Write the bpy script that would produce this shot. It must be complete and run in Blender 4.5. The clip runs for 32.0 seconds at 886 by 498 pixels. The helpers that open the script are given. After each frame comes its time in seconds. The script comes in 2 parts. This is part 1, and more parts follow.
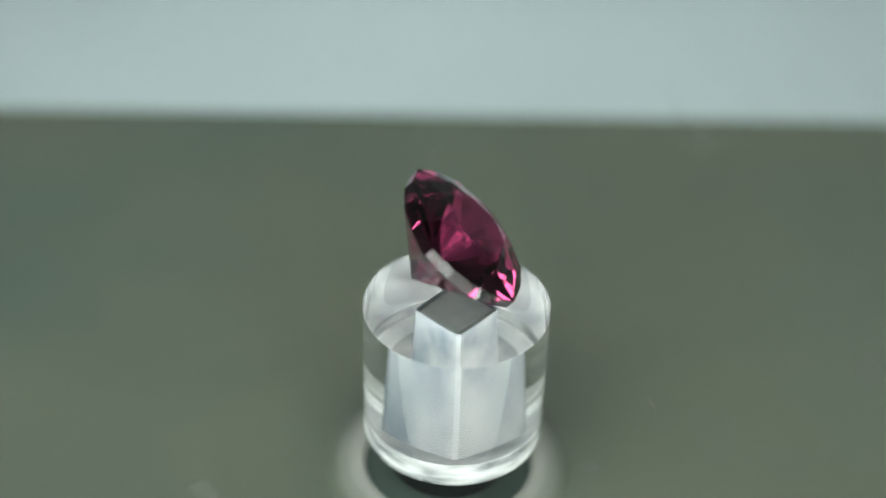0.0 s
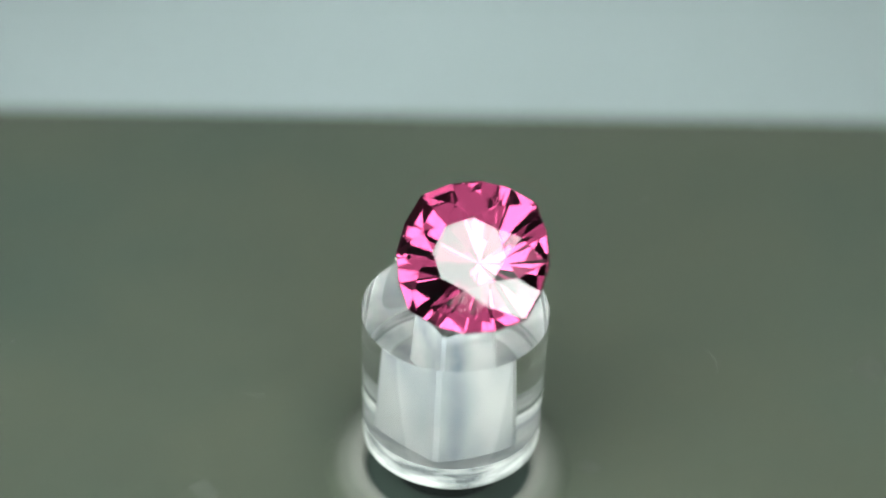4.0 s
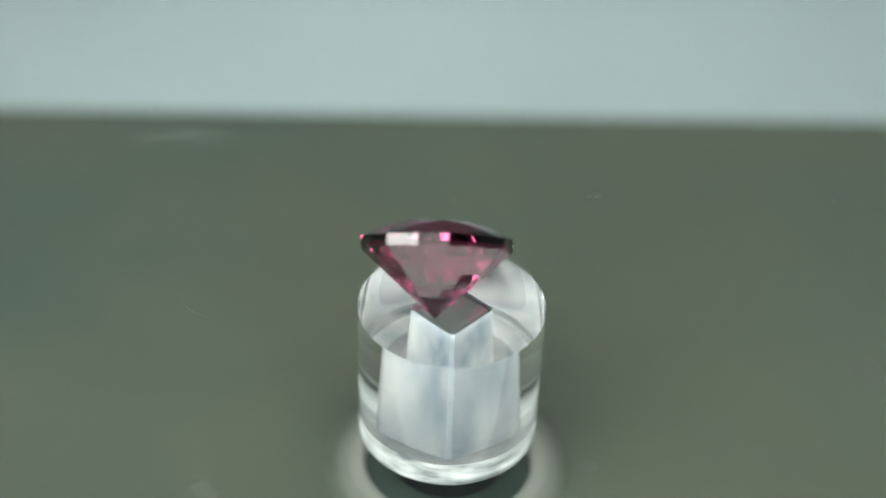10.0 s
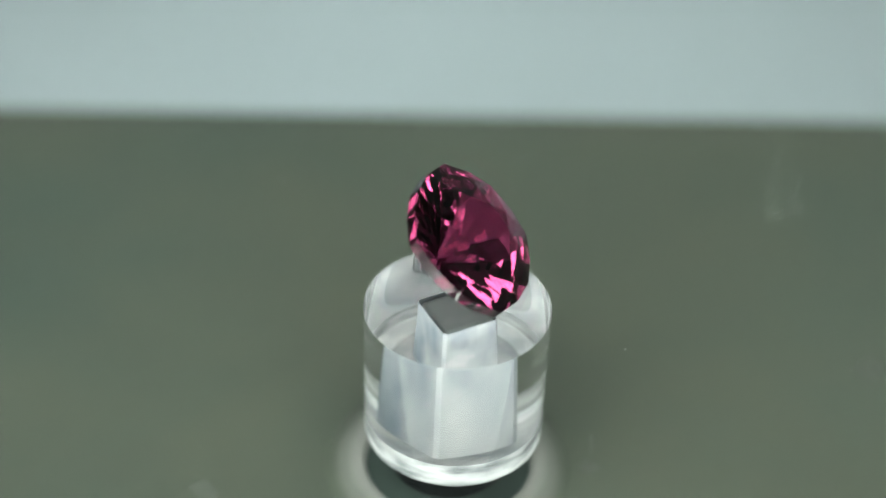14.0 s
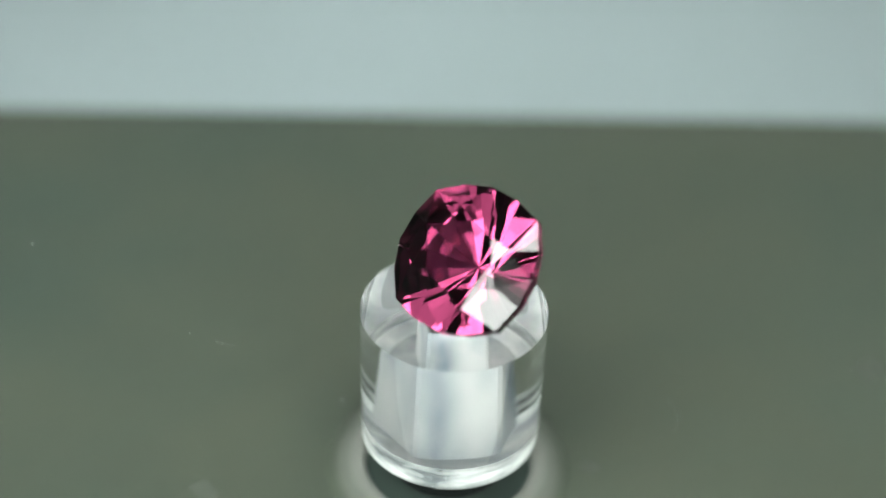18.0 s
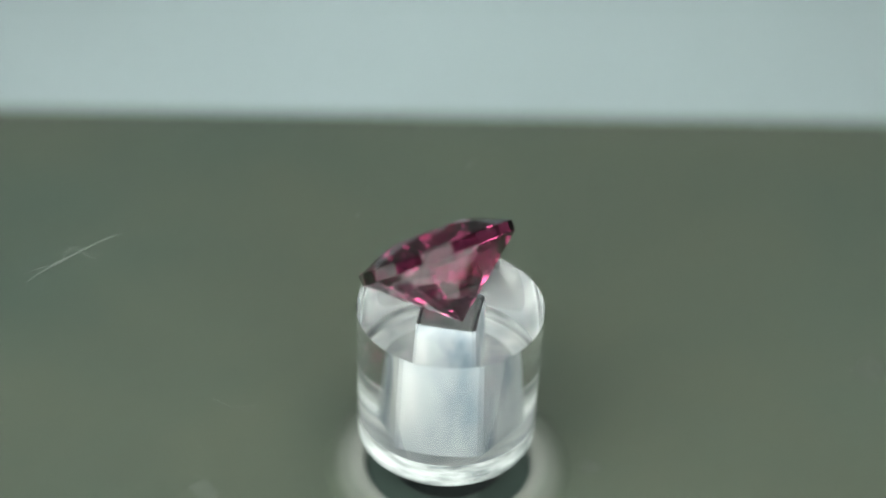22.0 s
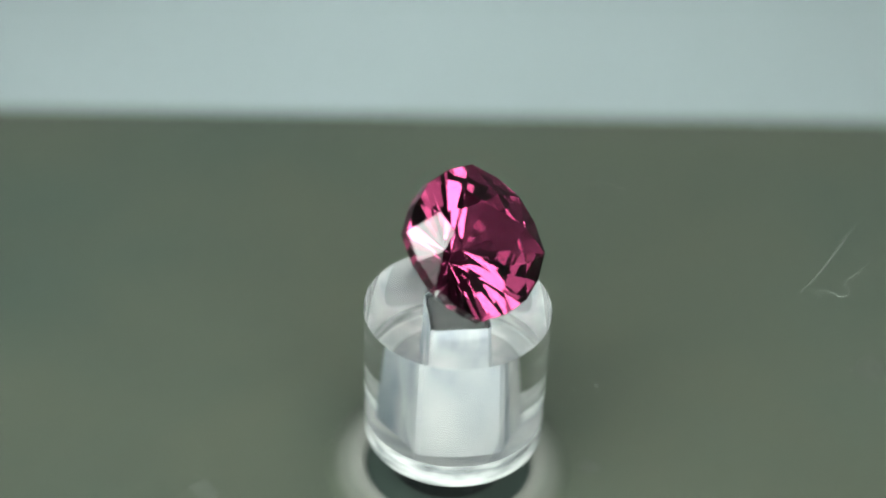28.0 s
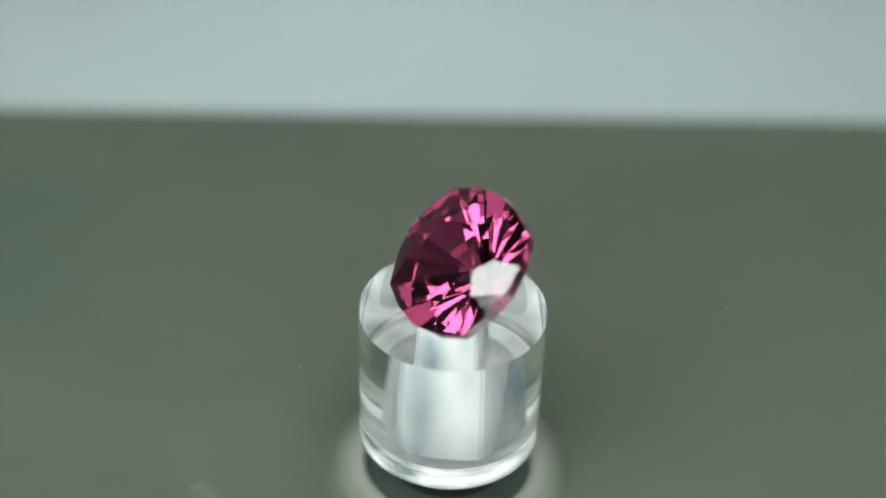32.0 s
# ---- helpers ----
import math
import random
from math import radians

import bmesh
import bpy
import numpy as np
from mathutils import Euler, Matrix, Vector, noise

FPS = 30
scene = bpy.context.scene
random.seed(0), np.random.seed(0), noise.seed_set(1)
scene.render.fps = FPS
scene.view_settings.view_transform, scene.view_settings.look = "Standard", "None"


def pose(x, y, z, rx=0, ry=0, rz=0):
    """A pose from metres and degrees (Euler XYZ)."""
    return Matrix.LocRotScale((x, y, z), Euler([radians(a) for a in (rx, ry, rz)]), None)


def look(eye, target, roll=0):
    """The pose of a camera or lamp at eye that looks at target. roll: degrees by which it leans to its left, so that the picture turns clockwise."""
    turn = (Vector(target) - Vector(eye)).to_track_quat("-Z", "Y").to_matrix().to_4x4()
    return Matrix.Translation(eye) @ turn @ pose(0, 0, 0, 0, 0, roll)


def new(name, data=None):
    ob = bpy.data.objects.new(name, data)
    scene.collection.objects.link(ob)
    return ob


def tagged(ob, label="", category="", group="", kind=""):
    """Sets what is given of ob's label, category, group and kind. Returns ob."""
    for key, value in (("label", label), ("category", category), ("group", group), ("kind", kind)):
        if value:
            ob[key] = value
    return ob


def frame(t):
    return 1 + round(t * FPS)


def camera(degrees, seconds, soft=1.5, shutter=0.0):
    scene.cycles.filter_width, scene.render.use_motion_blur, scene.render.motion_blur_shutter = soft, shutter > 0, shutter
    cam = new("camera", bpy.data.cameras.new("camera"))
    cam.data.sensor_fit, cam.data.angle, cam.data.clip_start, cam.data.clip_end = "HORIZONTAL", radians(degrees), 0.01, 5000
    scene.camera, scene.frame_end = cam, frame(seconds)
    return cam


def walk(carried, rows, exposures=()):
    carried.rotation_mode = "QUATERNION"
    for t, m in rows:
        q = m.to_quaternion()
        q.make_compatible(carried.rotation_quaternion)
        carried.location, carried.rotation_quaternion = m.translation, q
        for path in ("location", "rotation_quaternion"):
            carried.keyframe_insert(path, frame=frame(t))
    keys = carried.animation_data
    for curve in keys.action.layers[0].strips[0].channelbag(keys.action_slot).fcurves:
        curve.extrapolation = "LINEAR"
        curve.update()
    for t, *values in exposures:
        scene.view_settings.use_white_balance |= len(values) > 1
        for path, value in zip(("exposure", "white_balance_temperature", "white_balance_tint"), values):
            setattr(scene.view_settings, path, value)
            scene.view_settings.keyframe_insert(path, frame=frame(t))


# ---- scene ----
MM = 0.001
PERIOD = 13.25                 # seconds for one turn of the platter
SPIN = -360.0 / PERIOD         # degrees a second, clockwise from above

# camera: stands still, a long close-up lens
cam = camera(14.89, 32.0, soft=1.7)
EYE = Vector((0.0, -0.1385, 0.1140))
PITCH, YAW = radians(38.43), radians(-0.292)
AIM = Vector((math.sin(YAW) * math.cos(PITCH), math.cos(YAW) * math.cos(PITCH), -math.sin(PITCH)))
SHOT = look(EYE, EYE + AIM, 2.08)
walk(cam, [(0.0, SHOT), (32.0, SHOT)], exposures=[(0.0, 0.0), (32.0, 0.0)])
scene.cycles.max_bounces = scene.cycles.transmission_bounces = 24
cam.data.dof.use_dof = True
cam.data.dof.focus_distance = 0.1785
cam.data.dof.aperture_fstop = 16.0
cam.data.dof.aperture_blades = 0

# light: the soft panels of a small photo box, and two added fill lamps
world = bpy.data.worlds.new("world")
scene.world = world
world.use_nodes = True
world.node_tree.nodes["Background"].inputs[0].default_value = (0.8, 0.9, 1.0, 1)
world.node_tree.nodes["Background"].inputs[1].default_value = 0.02


def panel(name, eye, target, sx, sy, watts, colour):
    data = bpy.data.lights.new(name, "AREA")
    data.shape, data.size, data.size_y = "RECTANGLE", sx, sy
    data.energy, data.color = watts, colour
    ob = new(name, data)
    ob.matrix_world = look(Vector(eye), Vector(target))
    return ob


COOL = (0.94, 1.0, 0.95)


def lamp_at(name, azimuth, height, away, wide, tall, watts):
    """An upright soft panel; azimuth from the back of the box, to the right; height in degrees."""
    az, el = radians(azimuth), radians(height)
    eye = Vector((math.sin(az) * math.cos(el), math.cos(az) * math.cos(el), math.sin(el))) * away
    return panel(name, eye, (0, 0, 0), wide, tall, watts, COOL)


# soft panels round the camera: a tall one over its left, a high one over its right, two low ones
lamp_at("panel_left", -132, 52.5, 0.23, 0.077, 0.136, 0.33)
lamp_at("panel_right", 140, 67.5, 0.23, 0.077, 0.0755, 0.18)
lamp_at("panel_low_left", -160, 23.5, 0.32, 0.148, 0.11, 0.54)
lamp_at("panel_low_right", 158, 21.5, 0.32, 0.15, 0.095, 0.54)
# two dim fill lamps added beside the camera to brighten the gem's inside
lamp_at("fill_front_left", -164, 42, 0.30, 0.13, 0.12, 0.085)
lamp_at("fill_front_right", 164, 42, 0.30, 0.13, 0.12, 0.085)
# a small panel lies on the housing in front of the hub and shines up
panel("panel_foot", (0, -0.0180, -0.0118), (0, -0.0180, 0.1), 0.130, 0.022, 0.0130, COOL)


# ---- materials ----
def material(name):
    m = bpy.data.materials.new(name)
    m.use_nodes = True
    return m, m.node_tree.nodes, m.node_tree.links, m.node_tree.nodes["Principled BSDF"]


def clear_plastic(name, tint, ior, rough=0.0, smear=0.0):
    m, nodes, links, b = material(name)
    b.inputs["Base Color"].default_value = (*tint, 1)
    b.inputs["Transmission Weight"].default_value = 1
    b.inputs["IOR"].default_value = ior
    b.inputs["Roughness"].default_value = rough
    if smear:
        tex = nodes.new("ShaderNodeTexNoise")
        tex.inputs["Scale"].default_value = 260
        tex.inputs["Detail"].default_value = 5
        co = nodes.new("ShaderNodeTexCoord")
        links.new(co.outputs["Object"], tex.inputs["Vector"])
        bump = nodes.new("ShaderNodeBump")
        bump.inputs["Strength"].default_value = smear
        bump.inputs["Distance"].default_value = 0.00002
        links.new(tex.outputs["Fac"], bump.inputs["Height"])
        links.new(bump.outputs["Normal"], b.inputs["Normal"])
    return m


def mottled(name, low, high, scale, rough, metal=0.0, bump=0.0, fine=None, spec=0.5):
    m, nodes, links, b = material(name)
    co = nodes.new("ShaderNodeTexCoord")
    tex = nodes.new("ShaderNodeTexNoise")
    tex.inputs["Scale"].default_value = scale
    tex.inputs["Detail"].default_value = 6
    tex.inputs["Roughness"].default_value = 0.6
    links.new(co.outputs["Object"], tex.inputs["Vector"])
    ramp = nodes.new("ShaderNodeValToRGB")
    ramp.color_ramp.elements[0].position, ramp.color_ramp.elements[1].position = 0.3, 0.7
    ramp.color_ramp.elements[0].color, ramp.color_ramp.elements[1].color = (*low, 1), (*high, 1)
    links.new(tex.outputs["Fac"], ramp.inputs["Fac"])
    links.new(ramp.outputs["Color"], b.inputs["Base Color"])
    b.inputs["Roughness"].default_value = rough
    b.inputs["Metallic"].default_value = metal
    b.inputs["Specular IOR Level"].default_value = spec
    if bump:
        t2 = nodes.new("ShaderNodeTexNoise")
        t2.inputs["Scale"].default_value = fine or scale * 12
        t2.inputs["Detail"].default_value = 4
        links.new(co.outputs["Object"], t2.inputs["Vector"])
        bp = nodes.new("ShaderNodeBump")
        bp.inputs["Strength"].default_value = bump
        bp.inputs["Distance"].default_value = 0.0001
        links.new(t2.outputs["Fac"], bp.inputs["Height"])
        links.new(bp.outputs["Normal"], b.inputs["Normal"])
    return m


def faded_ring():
    """Pale plastic; its soft glow is painted in, fading outwards into the housing's grey-green."""
    m, nodes, links, b = material("pale_glow_ring")
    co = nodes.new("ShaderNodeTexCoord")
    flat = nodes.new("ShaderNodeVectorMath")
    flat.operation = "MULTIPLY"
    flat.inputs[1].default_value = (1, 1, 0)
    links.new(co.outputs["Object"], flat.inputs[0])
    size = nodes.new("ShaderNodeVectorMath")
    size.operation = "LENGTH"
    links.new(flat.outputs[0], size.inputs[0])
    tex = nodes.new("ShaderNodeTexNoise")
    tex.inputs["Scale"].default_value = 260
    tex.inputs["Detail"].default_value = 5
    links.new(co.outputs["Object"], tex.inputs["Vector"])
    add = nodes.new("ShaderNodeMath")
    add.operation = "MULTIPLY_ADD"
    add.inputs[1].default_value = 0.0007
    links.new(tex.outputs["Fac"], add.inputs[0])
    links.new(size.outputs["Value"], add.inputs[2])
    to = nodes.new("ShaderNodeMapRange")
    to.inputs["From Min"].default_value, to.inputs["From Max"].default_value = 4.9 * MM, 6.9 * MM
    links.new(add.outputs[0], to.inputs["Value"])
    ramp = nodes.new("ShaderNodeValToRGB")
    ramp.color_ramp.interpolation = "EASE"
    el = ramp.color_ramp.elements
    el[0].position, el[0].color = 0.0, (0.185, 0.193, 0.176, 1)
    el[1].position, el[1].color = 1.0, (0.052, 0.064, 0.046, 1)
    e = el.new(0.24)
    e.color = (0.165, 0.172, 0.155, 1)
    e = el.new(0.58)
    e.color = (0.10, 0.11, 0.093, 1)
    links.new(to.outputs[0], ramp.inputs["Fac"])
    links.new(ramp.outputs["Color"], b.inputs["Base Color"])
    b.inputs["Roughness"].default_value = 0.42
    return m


M_GEM = clear_plastic("pink_garnet", (0.308, 0.039, 0.112), 1.76)
M_ACRYLIC = clear_plastic("clear_acrylic", (0.985, 0.995, 0.99), 1.49, 0.0, 0.25)


def frosted(name, low, high, share, rough, drawn=1.0, grit=900):
    m, nodes, links, b = material(name)
    b.inputs["Base Color"].default_value = (0.95, 0.97, 0.97, 1)
    b.inputs["Transmission Weight"].default_value = 1
    b.inputs["IOR"].default_value = 1.49
    b.inputs["Roughness"].default_value = rough
    d = nodes.new("ShaderNodeBsdfDiffuse")
    co = nodes.new("ShaderNodeTexCoord")
    tex = nodes.new("ShaderNodeTexNoise")
    tex.inputs["Scale"].default_value = grit
    tex.inputs["Detail"].default_value = 4
    grain = nodes.new("ShaderNodeMapping")
    grain.inputs["Scale"].default_value = (1, 1, drawn)
    links.new(co.outputs["Object"], grain.inputs["Vector"])
    links.new(grain.outputs["Vector"], tex.inputs["Vector"])
    ramp = nodes.new("ShaderNodeValToRGB")
    ramp.color_ramp.elements[0].position, ramp.color_ramp.elements[1].position = 0.32, 0.68
    ramp.color_ramp.elements[0].color, ramp.color_ramp.elements[1].color = (*low, 1), (*high, 1)
    links.new(tex.outputs["Fac"], ramp.inputs["Fac"])
    links.new(ramp.outputs["Color"], d.inputs["Color"])
    mix = nodes.new("ShaderNodeMixShader")
    mix.inputs[0].default_value = share
    links.new(b.outputs[0], mix.inputs[1])
    links.new(d.outputs[0], mix.inputs[2])
    links.new(mix.outputs[0], nodes["Material Output"].inputs["Surface"])
    return m


M_FROST = frosted("frosted_acrylic", (0.24, 0.31, 0.38), (0.90, 0.91, 0.91), 0.6, 0.24, 0.3, 380)
M_EDGE = frosted("polished_edge", (0.05, 0.07, 0.08), (0.80, 0.82, 0.81), 0.6, 0.2, 4.0, 330)
M_UNDER = frosted("ground_acrylic", (0.45, 0.50, 0.52), (0.98, 0.98, 0.97), 0.9, 0.3, 1.0, 480)
M_DISC = clear_plastic("clear_disc_acrylic", (0.985, 0.995, 0.99), 1.49)
M_BASE = mottled("grey_green_plastic", (0.0365, 0.0520, 0.0395), (0.0575, 0.0645, 0.0442), 30, 0.5, bump=0.04, fine=3000)
M_BLACK = mottled("black_plastic", (0.003, 0.004, 0.004), (0.006, 0.008, 0.008), 300, 0.35, spec=0.08)
M_BEARING = mottled("dark_green_plastic", (0.016, 0.028, 0.023), (0.034, 0.05, 0.042), 200, 0.4, spec=0.3)
M_PEG = mottled("dark_grey_peg", (0.17, 0.19, 0.19), (0.30, 0.32, 0.32), 400, 0.5, bump=0.1, fine=5000)
M_BOTTOM = frosted("clear_sawn_acrylic", (0.42, 0.47, 0.51), (0.94, 0.95, 0.95), 0.6, 0.06, 1.0, 480)
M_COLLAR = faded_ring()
M_PAPER = mottled("pale_blue_grey_paper", (0.455, 0.545, 0.568), (0.49, 0.583, 0.615), 25, 0.85, bump=0.2, fine=1500)
M_GREY = mottled("grey_box_lining", (0.10, 0.106, 0.106), (0.12, 0.126, 0.126), 15, 0.8, bump=0.1, fine=900)
M_LINING = mottled("grey_box_cloth", (0.075, 0.08, 0.08), (0.095, 0.10, 0.10), 15, 0.8, bump=0.1, fine=900)
M_LINT = mottled("faint_lint", (0.35, 0.38, 0.35), (0.5, 0.53, 0.5), 5000, 0.8)
M_LINT.node_tree.nodes["Principled BSDF"].inputs["Alpha"].default_value = 0.15
M_SMUDGE = mottled("pale_smudge", (0.10, 0.12, 0.10), (0.22, 0.24, 0.21), 1500, 0.7)
M_SMUDGE.node_tree.nodes["Principled BSDF"].inputs["Alpha"].default_value = 0.2
M_FAINT = mottled("thin_dust", (0.35, 0.38, 0.35), (0.5, 0.53, 0.5), 5000, 0.8)
M_FAINT.node_tree.nodes["Principled BSDF"].inputs["Alpha"].default_value = 0.10
M_SPECK = mottled("pale_dust", (0.5, 0.53, 0.5), (0.65, 0.67, 0.65), 5000, 0.9)
M_SPECK.node_tree.nodes["Principled BSDF"].inputs["Alpha"].default_value = 0.2
M_DUST = mottled("pale_lint", (0.55, 0.58, 0.55), (0.7, 0.72, 0.7), 5000, 0.9)


# ---- building helpers ----
def mesh_object(name, bm, mat, smooth=False, turn=True):
    me = bpy.data.meshes.new(name)
    if turn:
        bmesh.ops.recalc_face_normals(bm, faces=bm.faces)
    bm.to_mesh(me)
    bm.free()
    me.materials.append(mat)
    for f in me.polygons:
        f.use_smooth = smooth
    return new(name, me)


def part(name, bm, mat, parent, label="", smooth=False, turn=True):
    ob = mesh_object(name, bm, mat, smooth, turn)
    ob.parent = parent
    return tagged(ob, label=label)


def block(bm, x0, x1, y0, y1, z0, z1, bevel=0.0, m=None):
    vs = [bm.verts.new((x, y, z)) for z in (z0, z1) for y in (y0, y1) for x in (x0, x1)]
    faces = [bm.faces.new([vs[i] for i in f]) for f in ((0, 2, 3, 1), (4, 5, 7, 6), (0, 1, 5, 4), (2, 6, 7, 3), (0, 4, 6, 2), (1, 3, 7, 5))]
    if bevel:
        bmesh.ops.bevel(bm, geom=list({e for f in faces for e in f.edges}), offset=bevel, segments=3, affect="EDGES", profile=0.5)
    if m is not None:
        bmesh.ops.transform(bm, matrix=m, verts=bm.verts)
    return bm


def ring_of_revolution(bm, profile, segments, closed=True):
    """Turns a profile of (radius, height) round the z axis; closed: the profile's last point joins its first."""
    rings = []
    for k in range(segments):
        a = 2 * math.pi * k / segments
        rings.append([bm.verts.new((r * math.cos(a), r * math.sin(a), z)) for r, z in profile])
    n = len(profile)
    for k in range(segments):
        a, b = rings[k], rings[(k + 1) % segments]
        for j in range(n if closed else n - 1):
            bm.faces.new((a[j], b[j], b[(j + 1) % n], a[(j + 1) % n]))
    return rings


def arc(cx, cz, r, a0, a1, n):
    return [(cx + r * math.cos(radians(a0 + (a1 - a0) * k / n)), cz + r * math.sin(radians(a0 + (a1 - a0) * k / n))) for k in range(n + 1)]


DISC_TOP, DISC_LOW = 1.150 * MM, -0.880 * MM
HUB_TOP, HUB_LOW = -0.880 * MM, -9.35 * MM
BASE_TOP = -12.0 * MM


# ---- the photo box and its paper ----
def paper_sheet():
    """A sheet laid over the box's floor; its far end lifts a little."""
    bm = bmesh.new()
    prof = [(-0.44 + 0.062 * k, -0.045) for k in range(10)] + [(0.15 + 0.01 * k, -0.045 + 0.0006 * k * k) for k in range(1, 7)]
    upper = [[bm.verts.new((x, y, z)) for y, z in prof] for x in (-0.30, 0.30)]
    lower = [[bm.verts.new((x, y, z - 0.0006)) for y, z in prof] for x in (-0.30, 0.30)]
    n = len(prof)
    for k in range(n - 1):
        bm.faces.new((upper[0][k], upper[1][k], upper[1][k + 1], upper[0][k + 1]))
        bm.faces.new((lower[0][k], lower[0][k + 1], lower[1][k + 1], lower[1][k]))
        for s in (0, 1):
            bm.faces.new((upper[s][k], upper[s][k + 1], lower[s][k + 1], lower[s][k]))
    for k in (0, -1):
        bm.faces.new((upper[0][k], lower[0][k], lower[1][k], upper[1][k]))
    ob = mesh_object("backdrop", bm, M_PAPER, True)
    return tagged(ob, "pale blue-grey paper spread behind the turntable", "backdrop", kind="structure")


def box_wall(name, x0, x1, y0, y1, z0, z1, mat, label):
    ob = mesh_object(name, block(bmesh.new(), x0, x1, y0, y1, z0, z1), mat)
    return tagged(ob, label, "wall", kind="structure")


paper_sheet()
box_wall("wall_left", -0.312, -0.304, -0.45, 0.24, -0.05, 0.37, M_LINING, "plain grey lining of the photo box")
box_wall("wall_right", 0.304, 0.312, -0.45, 0.24, -0.05, 0.37, M_LINING, "plain grey lining of the photo box")
box_wall("wall_back", -0.304, 0.304, 0.228, 0.236, -0.05, 0.37, M_GREY, "plain dark grey back of the photo box")
box_wall("wall_front", -0.304, 0.304, -0.458, -0.450, -0.05, 0.37, M_LINING, "plain grey front curtain of the photo box")
box_wall("ceiling", -0.312, 0.312, -0.458, 0.236, 0.372, 0.380, M_LINING, "plain grey top of the photo box")
box_wall("floor", -0.312, 0.312, -0.458, 0.236, -0.060, -0.052, M_GREY, "plain dark grey floor of the photo box")


# ---- the turntable's still base ----
def turntable_base():
    base = tagged(new("turntable"), "still grey-green plastic turntable with a pale collar", "turntable")
    base.matrix_world = pose(0, 0, -0.0448)
    up = 0.0448
    skew = pose(0, 0, 0, 0, 0, 2.3)
    part("housing", block(bmesh.new(), -0.075, 0.075, -0.100, 0.0328, 0.004, BASE_TOP + up, 0.0006, skew), M_BASE, base)
    for x in (-0.06, 0.06):
        for y in (-0.085, 0.022):
            bm = bmesh.new()
            ring_of_revolution(bm, [(0.0001, 0), (0.005, 0), (0.0055, 0.002), (0.0055, 0.0045), (0.0001, 0.0045)], 24)
            bmesh.ops.transform(bm, matrix=skew @ pose(x, y, 0), verts=bm.verts)
            part("foot", bm, M_BLACK, base, "round black rubber foot")
    bm = bmesh.new()
    z = BASE_TOP + up
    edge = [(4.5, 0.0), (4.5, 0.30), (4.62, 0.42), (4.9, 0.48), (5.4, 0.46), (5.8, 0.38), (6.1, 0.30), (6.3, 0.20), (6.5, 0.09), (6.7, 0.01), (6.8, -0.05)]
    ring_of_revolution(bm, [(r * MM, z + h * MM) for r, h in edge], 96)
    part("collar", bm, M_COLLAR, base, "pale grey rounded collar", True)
    bm = bmesh.new()
    ring_of_revolution(bm, [(0.05 * MM, z), (4.49 * MM, z), (4.49 * MM, z + 0.2 * MM), (4.4 * MM, z + 0.25 * MM), (0.05 * MM, z + 0.25 * MM)], 96)
    part("bearing", bm, M_BEARING, base, "dark green bearing plate in the collar")
    for x, y, size, seed in ((-13.3, -2.7, 0.8, 1), (-12.6, -3.2, 0.4, 2), (7.75, 0.35, 0.7, 3), (23.9, 9.5, 1.1, 4)):
        bm = bmesh.new()
        bmesh.ops.create_icosphere(bm, subdivisions=3, radius=size * MM)
        for v in bm.verts:
            v.co *= 0.8 + 0.6 * noise.noise(v.co / MM * 2.5 + Vector((seed * 3.1, 0, 0)))
            v.co.z *= 0.04
        bmesh.ops.transform(bm, matrix=pose(x * MM, y * MM, z, 0, 0, 35 * seed), verts=bm.verts)
        part("smudge", bm, M_SMUDGE, base, "faint pale smudge", True)
    return base


turntable_base()


# ---- the turning platter: clear disc, clear hub with a square socket, black shaft ----
platter = tagged(new("turntable_platter"), "clear acrylic disc on a clear round hub", "turntable platter")
platter.matrix_world = pose(0, 0, HUB_LOW)
LIFT = Matrix.Translation((0, 0, -HUB_LOW))


def lifted(bm):
    bmesh.ops.transform(bm, matrix=LIFT, verts=bm.verts)
    return bm


HUB_AT = (0.195 * MM * math.cos(0.747), 0.195 * MM * math.sin(0.747))
SOCKET = 1.62 * MM
SOCKET_TURN = 4.2


def disc():
    """The sheet; its underside is left open where the hub is welded on, so that the two are one clear body."""
    bm = bmesh.new()
    R, e = 75 * MM, 0.15 * MM
    n = 128
    prof = [(R - e, DISC_LOW), (R, DISC_LOW + e), (R, DISC_TOP - e), (R - e, DISC_TOP)]
    rings = ring_of_revolution(bm, prof, n, closed=False)
    bm.faces.new([r[3] for r in rings])
    weld = []
    for k in range(n):
        a = 2 * math.pi * k / n
        weld.append(bm.verts.new((HUB_AT[0] + 5.0 * MM * math.cos(a), HUB_AT[1] + 5.0 * MM * math.sin(a), DISC_LOW)))
    for k in range(n):
        j = (k + 1) % n
        bm.faces.new((weld[k], weld[j], rings[j][0], rings[k][0]))
    ob = part("disc", lifted(bm), M_DISC, platter, "clear acrylic disc with fine scratches")
    ob.visible_shadow = False
    return ob


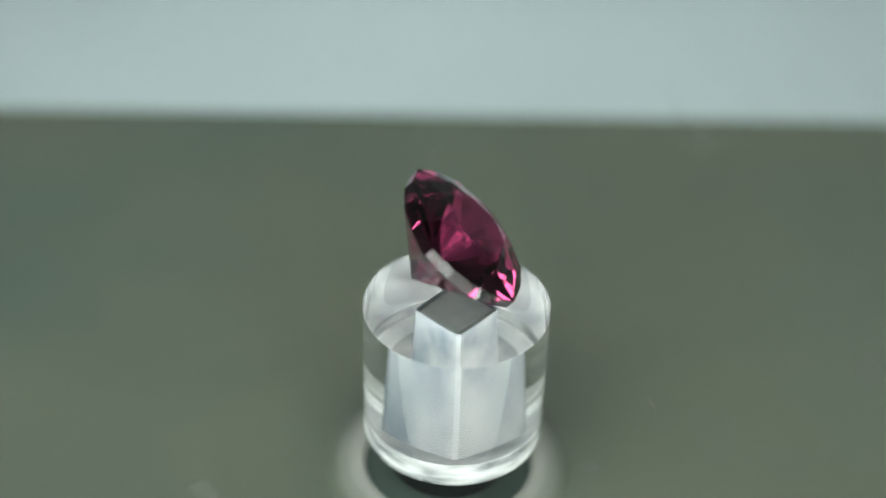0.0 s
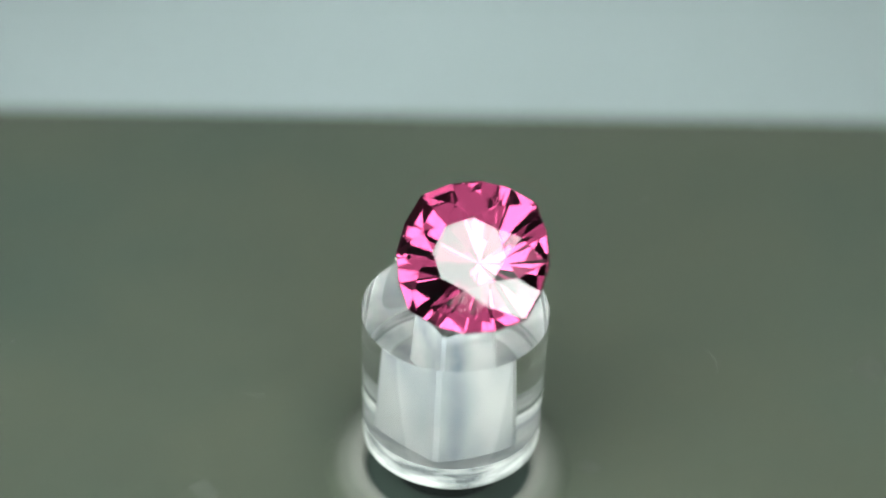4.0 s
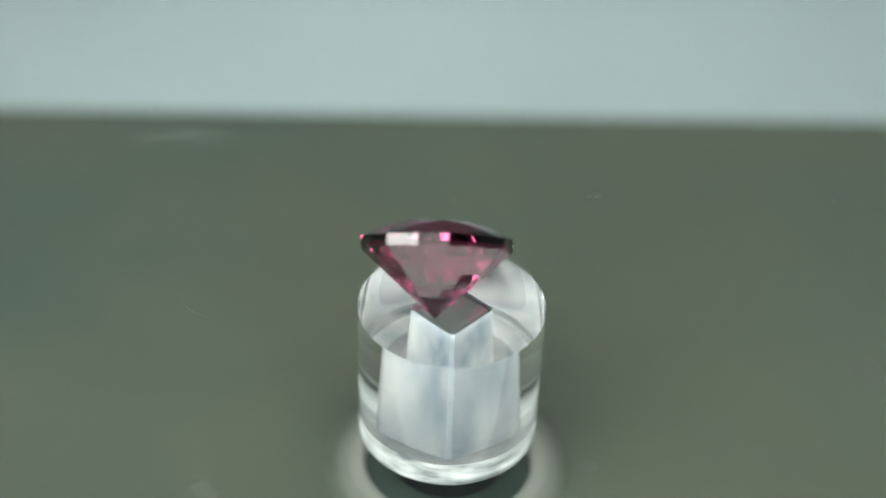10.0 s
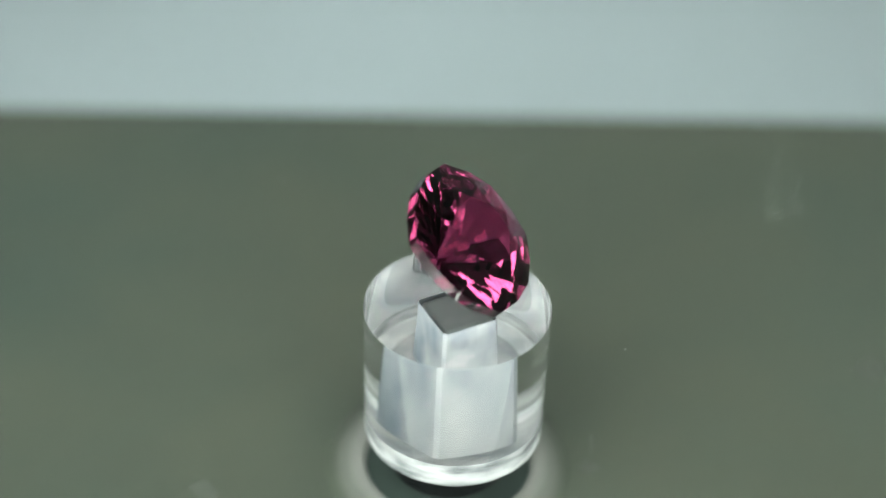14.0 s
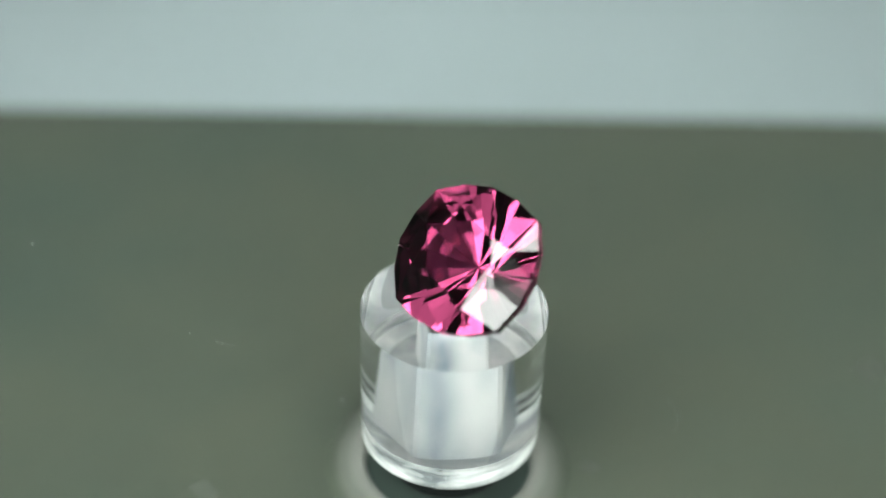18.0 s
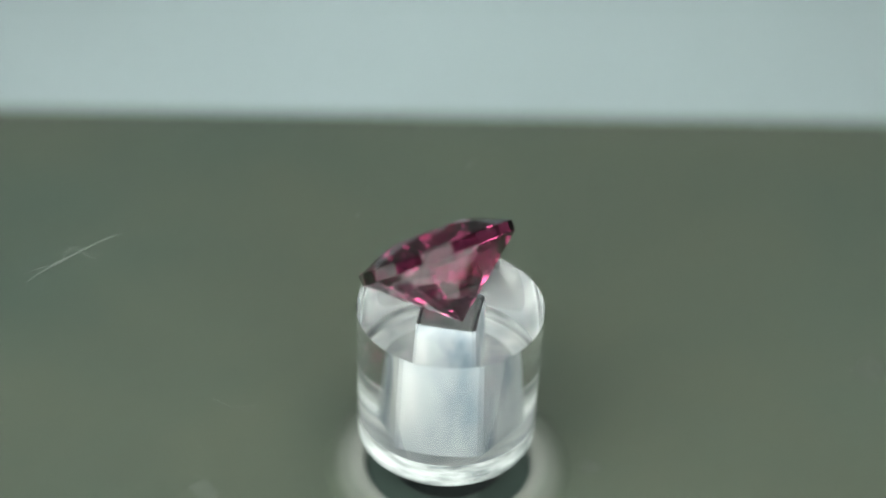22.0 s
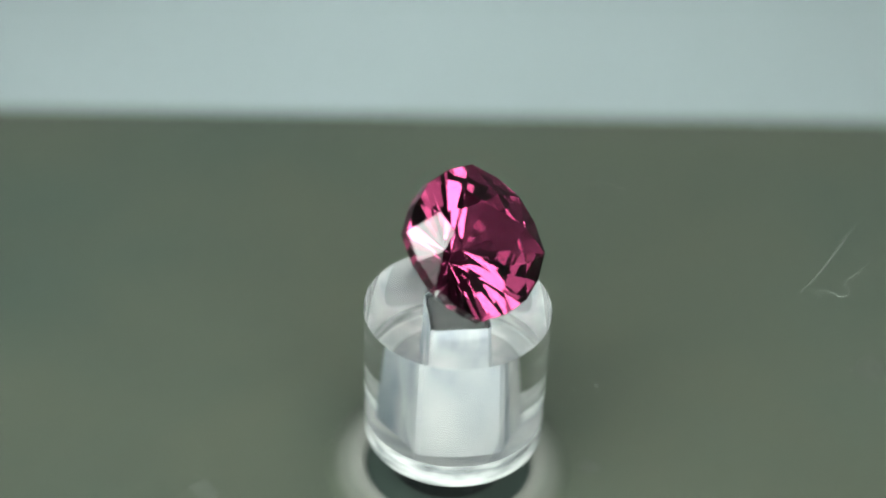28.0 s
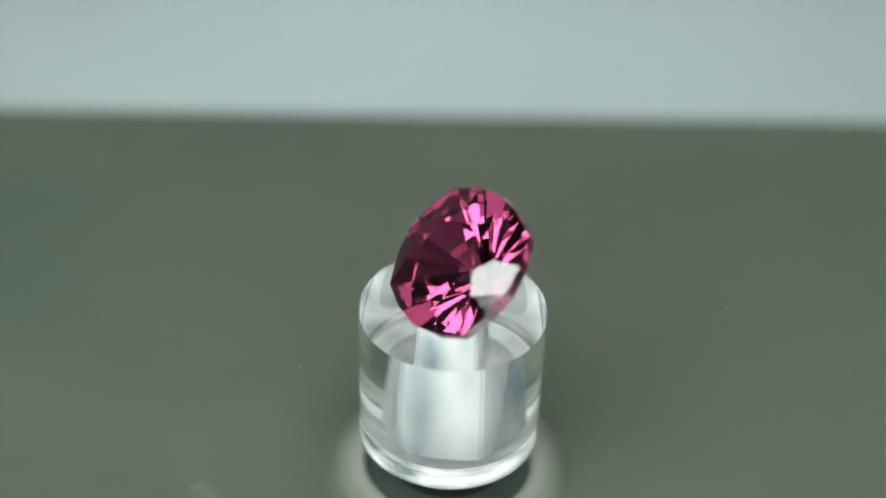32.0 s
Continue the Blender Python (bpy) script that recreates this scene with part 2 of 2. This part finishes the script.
def hub():
    """A round body, slightly tapered, welded under the disc; within it a square socket that widens downwards, over a solid foot; a fine groove runs round its foot."""
    bm = bmesh.new()
    n = 128
    top, low = HUB_TOP / MM, HUB_LOW / MM
    outer = [(5.0, top), (4.93, -4.0), (4.85, -7.0), (4.83, -7.78), (4.81, -8.30), (4.74, -8.45), (4.80, -8.60), (4.76, low + 0.12), (4.64, low), (3.7, low)]
    rings = ring_of_revolution(bm, [(r * MM, z * MM) for r, z in outer], n, closed=False)
    roof, mouth = HUB_TOP - 0.30 * MM, HUB_LOW + 0.80 * MM
    cut = 0.17 * MM
    corners = []
    for k in range(4):
        turn = Matrix.Rotation(radians(SOCKET_TURN + 45 + 90 * k), 2)
        corners += [turn @ Vector((SOCKET, -SOCKET + cut)), turn @ Vector((SOCKET, SOCKET - cut))]
    m = len(corners)
    lo = [bm.verts.new((x * 1.09, y * 1.09, mouth)) for x, y in corners]
    hi = [bm.verts.new((x * 0.985, y * 0.985, roof)) for x, y in corners]
    bm.faces.new(hi)
    for k in range(m):
        bm.faces.new((lo[k], lo[(k + 1) % m], hi[(k + 1) % m], hi[k]))
    bm.faces.new(lo)
    bm.faces.new([r[-1] for r in rings])
    bmesh.ops.transform(bm, matrix=Matrix.Translation((*HUB_AT, 0)), verts=bm.verts)
    ob = part("hub", lifted(bm), M_ACRYLIC, platter, "clear acrylic hub with a square socket")
    ob.data.materials.append(M_FROST)
    ob.data.materials.append(M_UNDER)
    ob.data.materials.append(M_EDGE)
    ob.data.materials.append(M_BOTTOM)
    for f in ob.data.polygons:
        away = math.hypot(f.center.x - HUB_AT[0], f.center.y - HUB_AT[1])
        f.use_smooth = len(f.vertices) == 4 and abs(f.normal.z) < 0.8 and away > 4.4 * MM
        wall = abs(f.normal.z) < 0.3 and away < 3 * MM
        under = f.center.z < 0.01 * MM
        chamfer = wall and f.area < 4 * MM * MM
        foot = f.center.z < 0.1 * MM or (abs(f.normal.z) > 0.9 and away < 3 * MM and f.center.z < 2 * MM)
        side = away > 4.4 * MM and abs(f.normal.z) < 0.9 and 0.2 * MM < f.center.z < 1.5 * MM
        if side:
            f.material_index = 3
            continue
        f.material_index = 1 if chamfer else 4 if under and len(f.vertices) > 4 else 2 if foot else 1 if wall else 0
    return ob


def shaft():
    bm = bmesh.new()
    prof = [(0.02, HUB_LOW / MM - 2.2), (3.1, HUB_LOW / MM - 2.2), (3.1, HUB_LOW / MM - 0.9), (2.2, HUB_LOW / MM - 0.5), (2.1, HUB_LOW / MM - 0.02), (0.02, HUB_LOW / MM - 0.02)]
    ring_of_revolution(bm, [(r * MM, z * MM) for r, z in prof], 64)
    part("shaft", lifted(bm), M_BLACK, platter, "black round motor shaft")
    bm = block(bmesh.new(), -1.45 * MM, 1.45 * MM, -1.45 * MM, 1.45 * MM, HUB_LOW + 0.82 * MM, HUB_TOP - 0.55 * MM, 0.25 * MM)
    bmesh.ops.transform(bm, matrix=Matrix.Translation((*HUB_AT, 0)) @ pose(0, 0, 0, 0, 0, SOCKET_TURN + 45), verts=bm.verts)
    part("peg", lifted(bm), M_PEG, platter, "dark grey square peg in the socket")


clear_disc = disc()
hub()
shaft()


# ---- lint, dust and a scratch on the disc; smudges on the still housing ----
def tube(points, radius, sides=6):
    """A thin thread along points (x, y, z in mm), tapered at both ends."""
    bm = bmesh.new()
    pts = []
    for k in range(len(points) - 1):
        p0, p1 = Vector(points[max(k - 1, 0)]), Vector(points[k])
        p2, p3 = Vector(points[k + 1]), Vector(points[min(k + 2, len(points) - 1)])
        for j in range(6):
            u = j / 6
            pts.append(0.5 * ((2 * p1) + (p2 - p0) * u + (2 * p0 - 5 * p1 + 4 * p2 - p3) * u * u + (3 * p1 - p0 - 3 * p2 + p3) * u ** 3))
    pts.append(Vector(points[-1]))
    n = len(pts)
    rings = []
    for k, q in enumerate(pts):
        way = (pts[min(k + 1, n - 1)] - pts[max(k - 1, 0)]).normalized()
        side = way.cross(Vector((0, 0, 1))).normalized()
        lift = side.cross(way)
        r = radius * (0.35 + 0.65 * math.sin(math.pi * k / (n - 1)) + 0.25 * noise.noise(q * 3))
        rings.append([bm.verts.new((q + (side * math.cos(a) + lift * 0.5 * math.sin(a)) * r) * MM) for a in (2 * math.pi * j / sides for j in range(sides))])
    for k in range(n - 1):
        for j in range(sides):
            bm.faces.new((rings[k][j], rings[k][(j + 1) % sides], rings[k + 1][(j + 1) % sides], rings[k + 1][j]))
    bm.faces.new(rings[0])
    bm.faces.new(list(reversed(rings[-1])))
    return bm


def speck(x, y, z, size, seed):
    bm = bmesh.new()
    bmesh.ops.create_icosphere(bm, subdivisions=2, radius=size * MM)
    for v in bm.verts:
        v.co *= 0.8 + 0.5 * noise.noise(v.co / MM * 9 + Vector((seed, 0, 0)))
        v.co.z *= 0.4
    bmesh.ops.transform(bm, matrix=Matrix.Translation((x * MM, y * MM, z * MM)), verts=bm.verts)
    return bm


def marks(sheet):
    over, below = DISC_TOP / MM + 0.02, DISC_LOW / MM - 0.03
    line = [(13.08, 12.4), (12.97, 13.73), (12.66, 15.53), (12.28, 17.06), (11.9, 18.6), (11.32, 19.9)]
    part("scratch", lifted(tube([(x, y, over) for x, y in line], 0.045)), M_LINT, sheet, "long pale hairline scratch", True)
    curl = [(13.68, 14.41), (13.04, 14.45), (12.9, 14.71), (13.53, 15.11), (14.12, 15.13), (14.29, 15.53), (14.03, 15.99), (13.55, 16.32), (13.57, 17.48), (13.46, 18.67)]
    part("fibre", lifted(tube([(x, y, below) for x, y in curl], 0.04)), M_LINT, sheet, "curled pale lint fibre", True)
    bow = [(-1.9, 12.7), (-1.75, 13.3), (-1.47, 13.8), (-0.8, 14.3), (-0.1, 14.5)]
    part("fibre", lifted(tube([(x, y, below) for x, y in bow], 0.03)), M_FAINT, sheet, "bent pale lint fibre", True)
    small = [(10.0, -6.5), (10.35, -7.0), (10.5, -7.7)]
    part("fibre", lifted(tube([(x, y, below) for x, y in small], 0.05)), M_FAINT, sheet, "short pale lint fibre", True)
    for k, (x, y, size) in enumerate([(9.38, 0.53, 0.10), (10.9, -8.9, 0.10), (11.2, -20.3, 0.11), (-12.9, 6.6, 0.09), (-11.1, 2.74, 0.07), (-11.85, 6.0, 0.07), (-2.24, 7.06, 0.07), (8.9, -0.6, 0.05), (-6.5, -12.0, 0.05), (3.0, 19.0, 0.06)]):
        part("dust_speck", lifted(speck(x, y, below, size, k)), M_SPECK if k in (0, 2) else M_FAINT, sheet, "pale dust speck")


marks(clear_disc)


# ---- the gem ----
GEM_TURN = pose(0, 0, 0, 0, 0, 2.533) @ pose(0, 0, 0, 0, 42.791, 0) @ pose(0, 0, 0, 0, 0, 53.371)


def gemstone():
    """A cushion brilliant: table, stars, kites and girdle facets above, a deep girdle, and sixteen long facets down to the culet."""
    a, hc, hp = 3.97, 1.0, 4.05
    tab, star = 0.488, 0.690
    g, deep = 0.08, 0.50
    rad = (1.09, 1.025, 1.015, 1.025)
    reach = star * rad[1] * math.cos(radians(22.5))
    star_z = hc - (hc - g) * (reach - tab) / (rad[0] - tab)           # the corner kites lie flat
    side_g = hc - (hc - star_z) * (rad[2] - tab) / (reach - tab)      # and so do those of the sides: the girdle waves
    rim = (g, (g + side_g) / 2, side_g, (g + side_g) / 2)
    bm = bmesh.new()

    def at(k, scale, z, rr=True):
        th = radians(22.5 * k)
        r = a * scale * (rad[k % 4] if rr else 1.0)
        return bm.verts.new((r * math.cos(th) * MM, r * math.sin(th) * MM, (z + hp) * MM))

    up, lo = [at(k, 1, rim[k % 4]) for k in range(16)], [at(k, 0.998, -deep) for k in range(16)]
    table = [at(k, tab, hc, False) for k in range(0, 16, 2)]
    stars = [at(k, star, star_z) for k in range(1, 16, 2)]
    culet = bm.verts.new((0, 0, 0))
    crown, girdle, pavilion = [], [], []
    top = bm.faces.new(table)
    for k in range(8):
        s0, s1 = stars[k - 1], stars[k]
        crown.append(bm.faces.new((table[k], s1, table[(k + 1) % 8])))                # star facets
        crown.append(bm.faces.new((table[k], s0, up[2 * k], s1)))                     # main kites
        crown.append(bm.faces.new((s1, up[2 * k], up[2 * k + 1])))                    # upper girdle facets
        crown.append(bm.faces.new((s1, up[2 * k + 1], up[(2 * k + 2) % 16])))
    for k in range(16):
        j = (k + 1) % 16
        girdle.append(bm.faces.new((up[k], lo[k], lo[j], up[j])))
        pavilion.append(bm.faces.new((lo[k], culet, lo[j])))
    lowest = min((GEM_TURN @ v.co).z for v in bm.verts)
    bmesh.ops.recalc_face_normals(bm, faces=bm.faces)
    stone = tagged(new("gemstone"), "purplish-pink faceted cushion-cut gem lying tilted on the clear disc", "gemstone")

    def piece(name, faces, parent, label=""):
        out = bmesh.new()
        seen = {}
        for f in faces:
            out.faces.new([seen.setdefault(v, None) or seen.update({v: out.verts.new(v.co)}) or seen[v] for v in f.verts])
        return part(name, out, M_GEM, parent, label, turn=False)

    above = piece("crown", crown, stone)
    piece("table_facet", [top], above, "flat eight-sided table facet")
    piece("girdle", girdle, stone)
    piece("pavilion", pavilion, stone)
    chip = tube([(-2.03, -3.10, 3.28), (-2.38, -3.19, 3.55), (-2.59, -3.14, 3.90), (-2.66, -3.10, 4.02), (-2.54, -3.0, 4.18), (-2.30, -2.82, 4.36)], 0.05, 5)
    part("chip", chip, M_DUST, stone, "bright chipped line across the girdle", True)
    flaw = bmesh.new()
    bmesh.ops.create_icosphere(flaw, subdivisions=2, radius=0.13 * MM)
    bmesh.ops.transform(flaw, matrix=Matrix.Translation((-2.12 * MM, -2.48 * MM, 4.28 * MM)), verts=flaw.verts)
    part("inclusion", flaw, M_BLACK, stone, "tiny black inclusion under the crown")
    bm.free()
    return stone, DISC_TOP - lowest


gem, GEM_LIFT = gemstone()
GEM_AT = Matrix.Translation((-2.3244 * MM, 0.9266 * MM, GEM_LIFT)) @ GEM_TURN


# ---- turning ----
def motions():
    times = [0.5 * k for k in range(65)]
    walk(platter, [(t, pose(0, 0, HUB_LOW, 0, 0, SPIN * t)) for t in times])
    walk(gem, [(t, pose(0, 0, 0, 0, 0, SPIN * t) @ GEM_AT) for t in times])


motions()
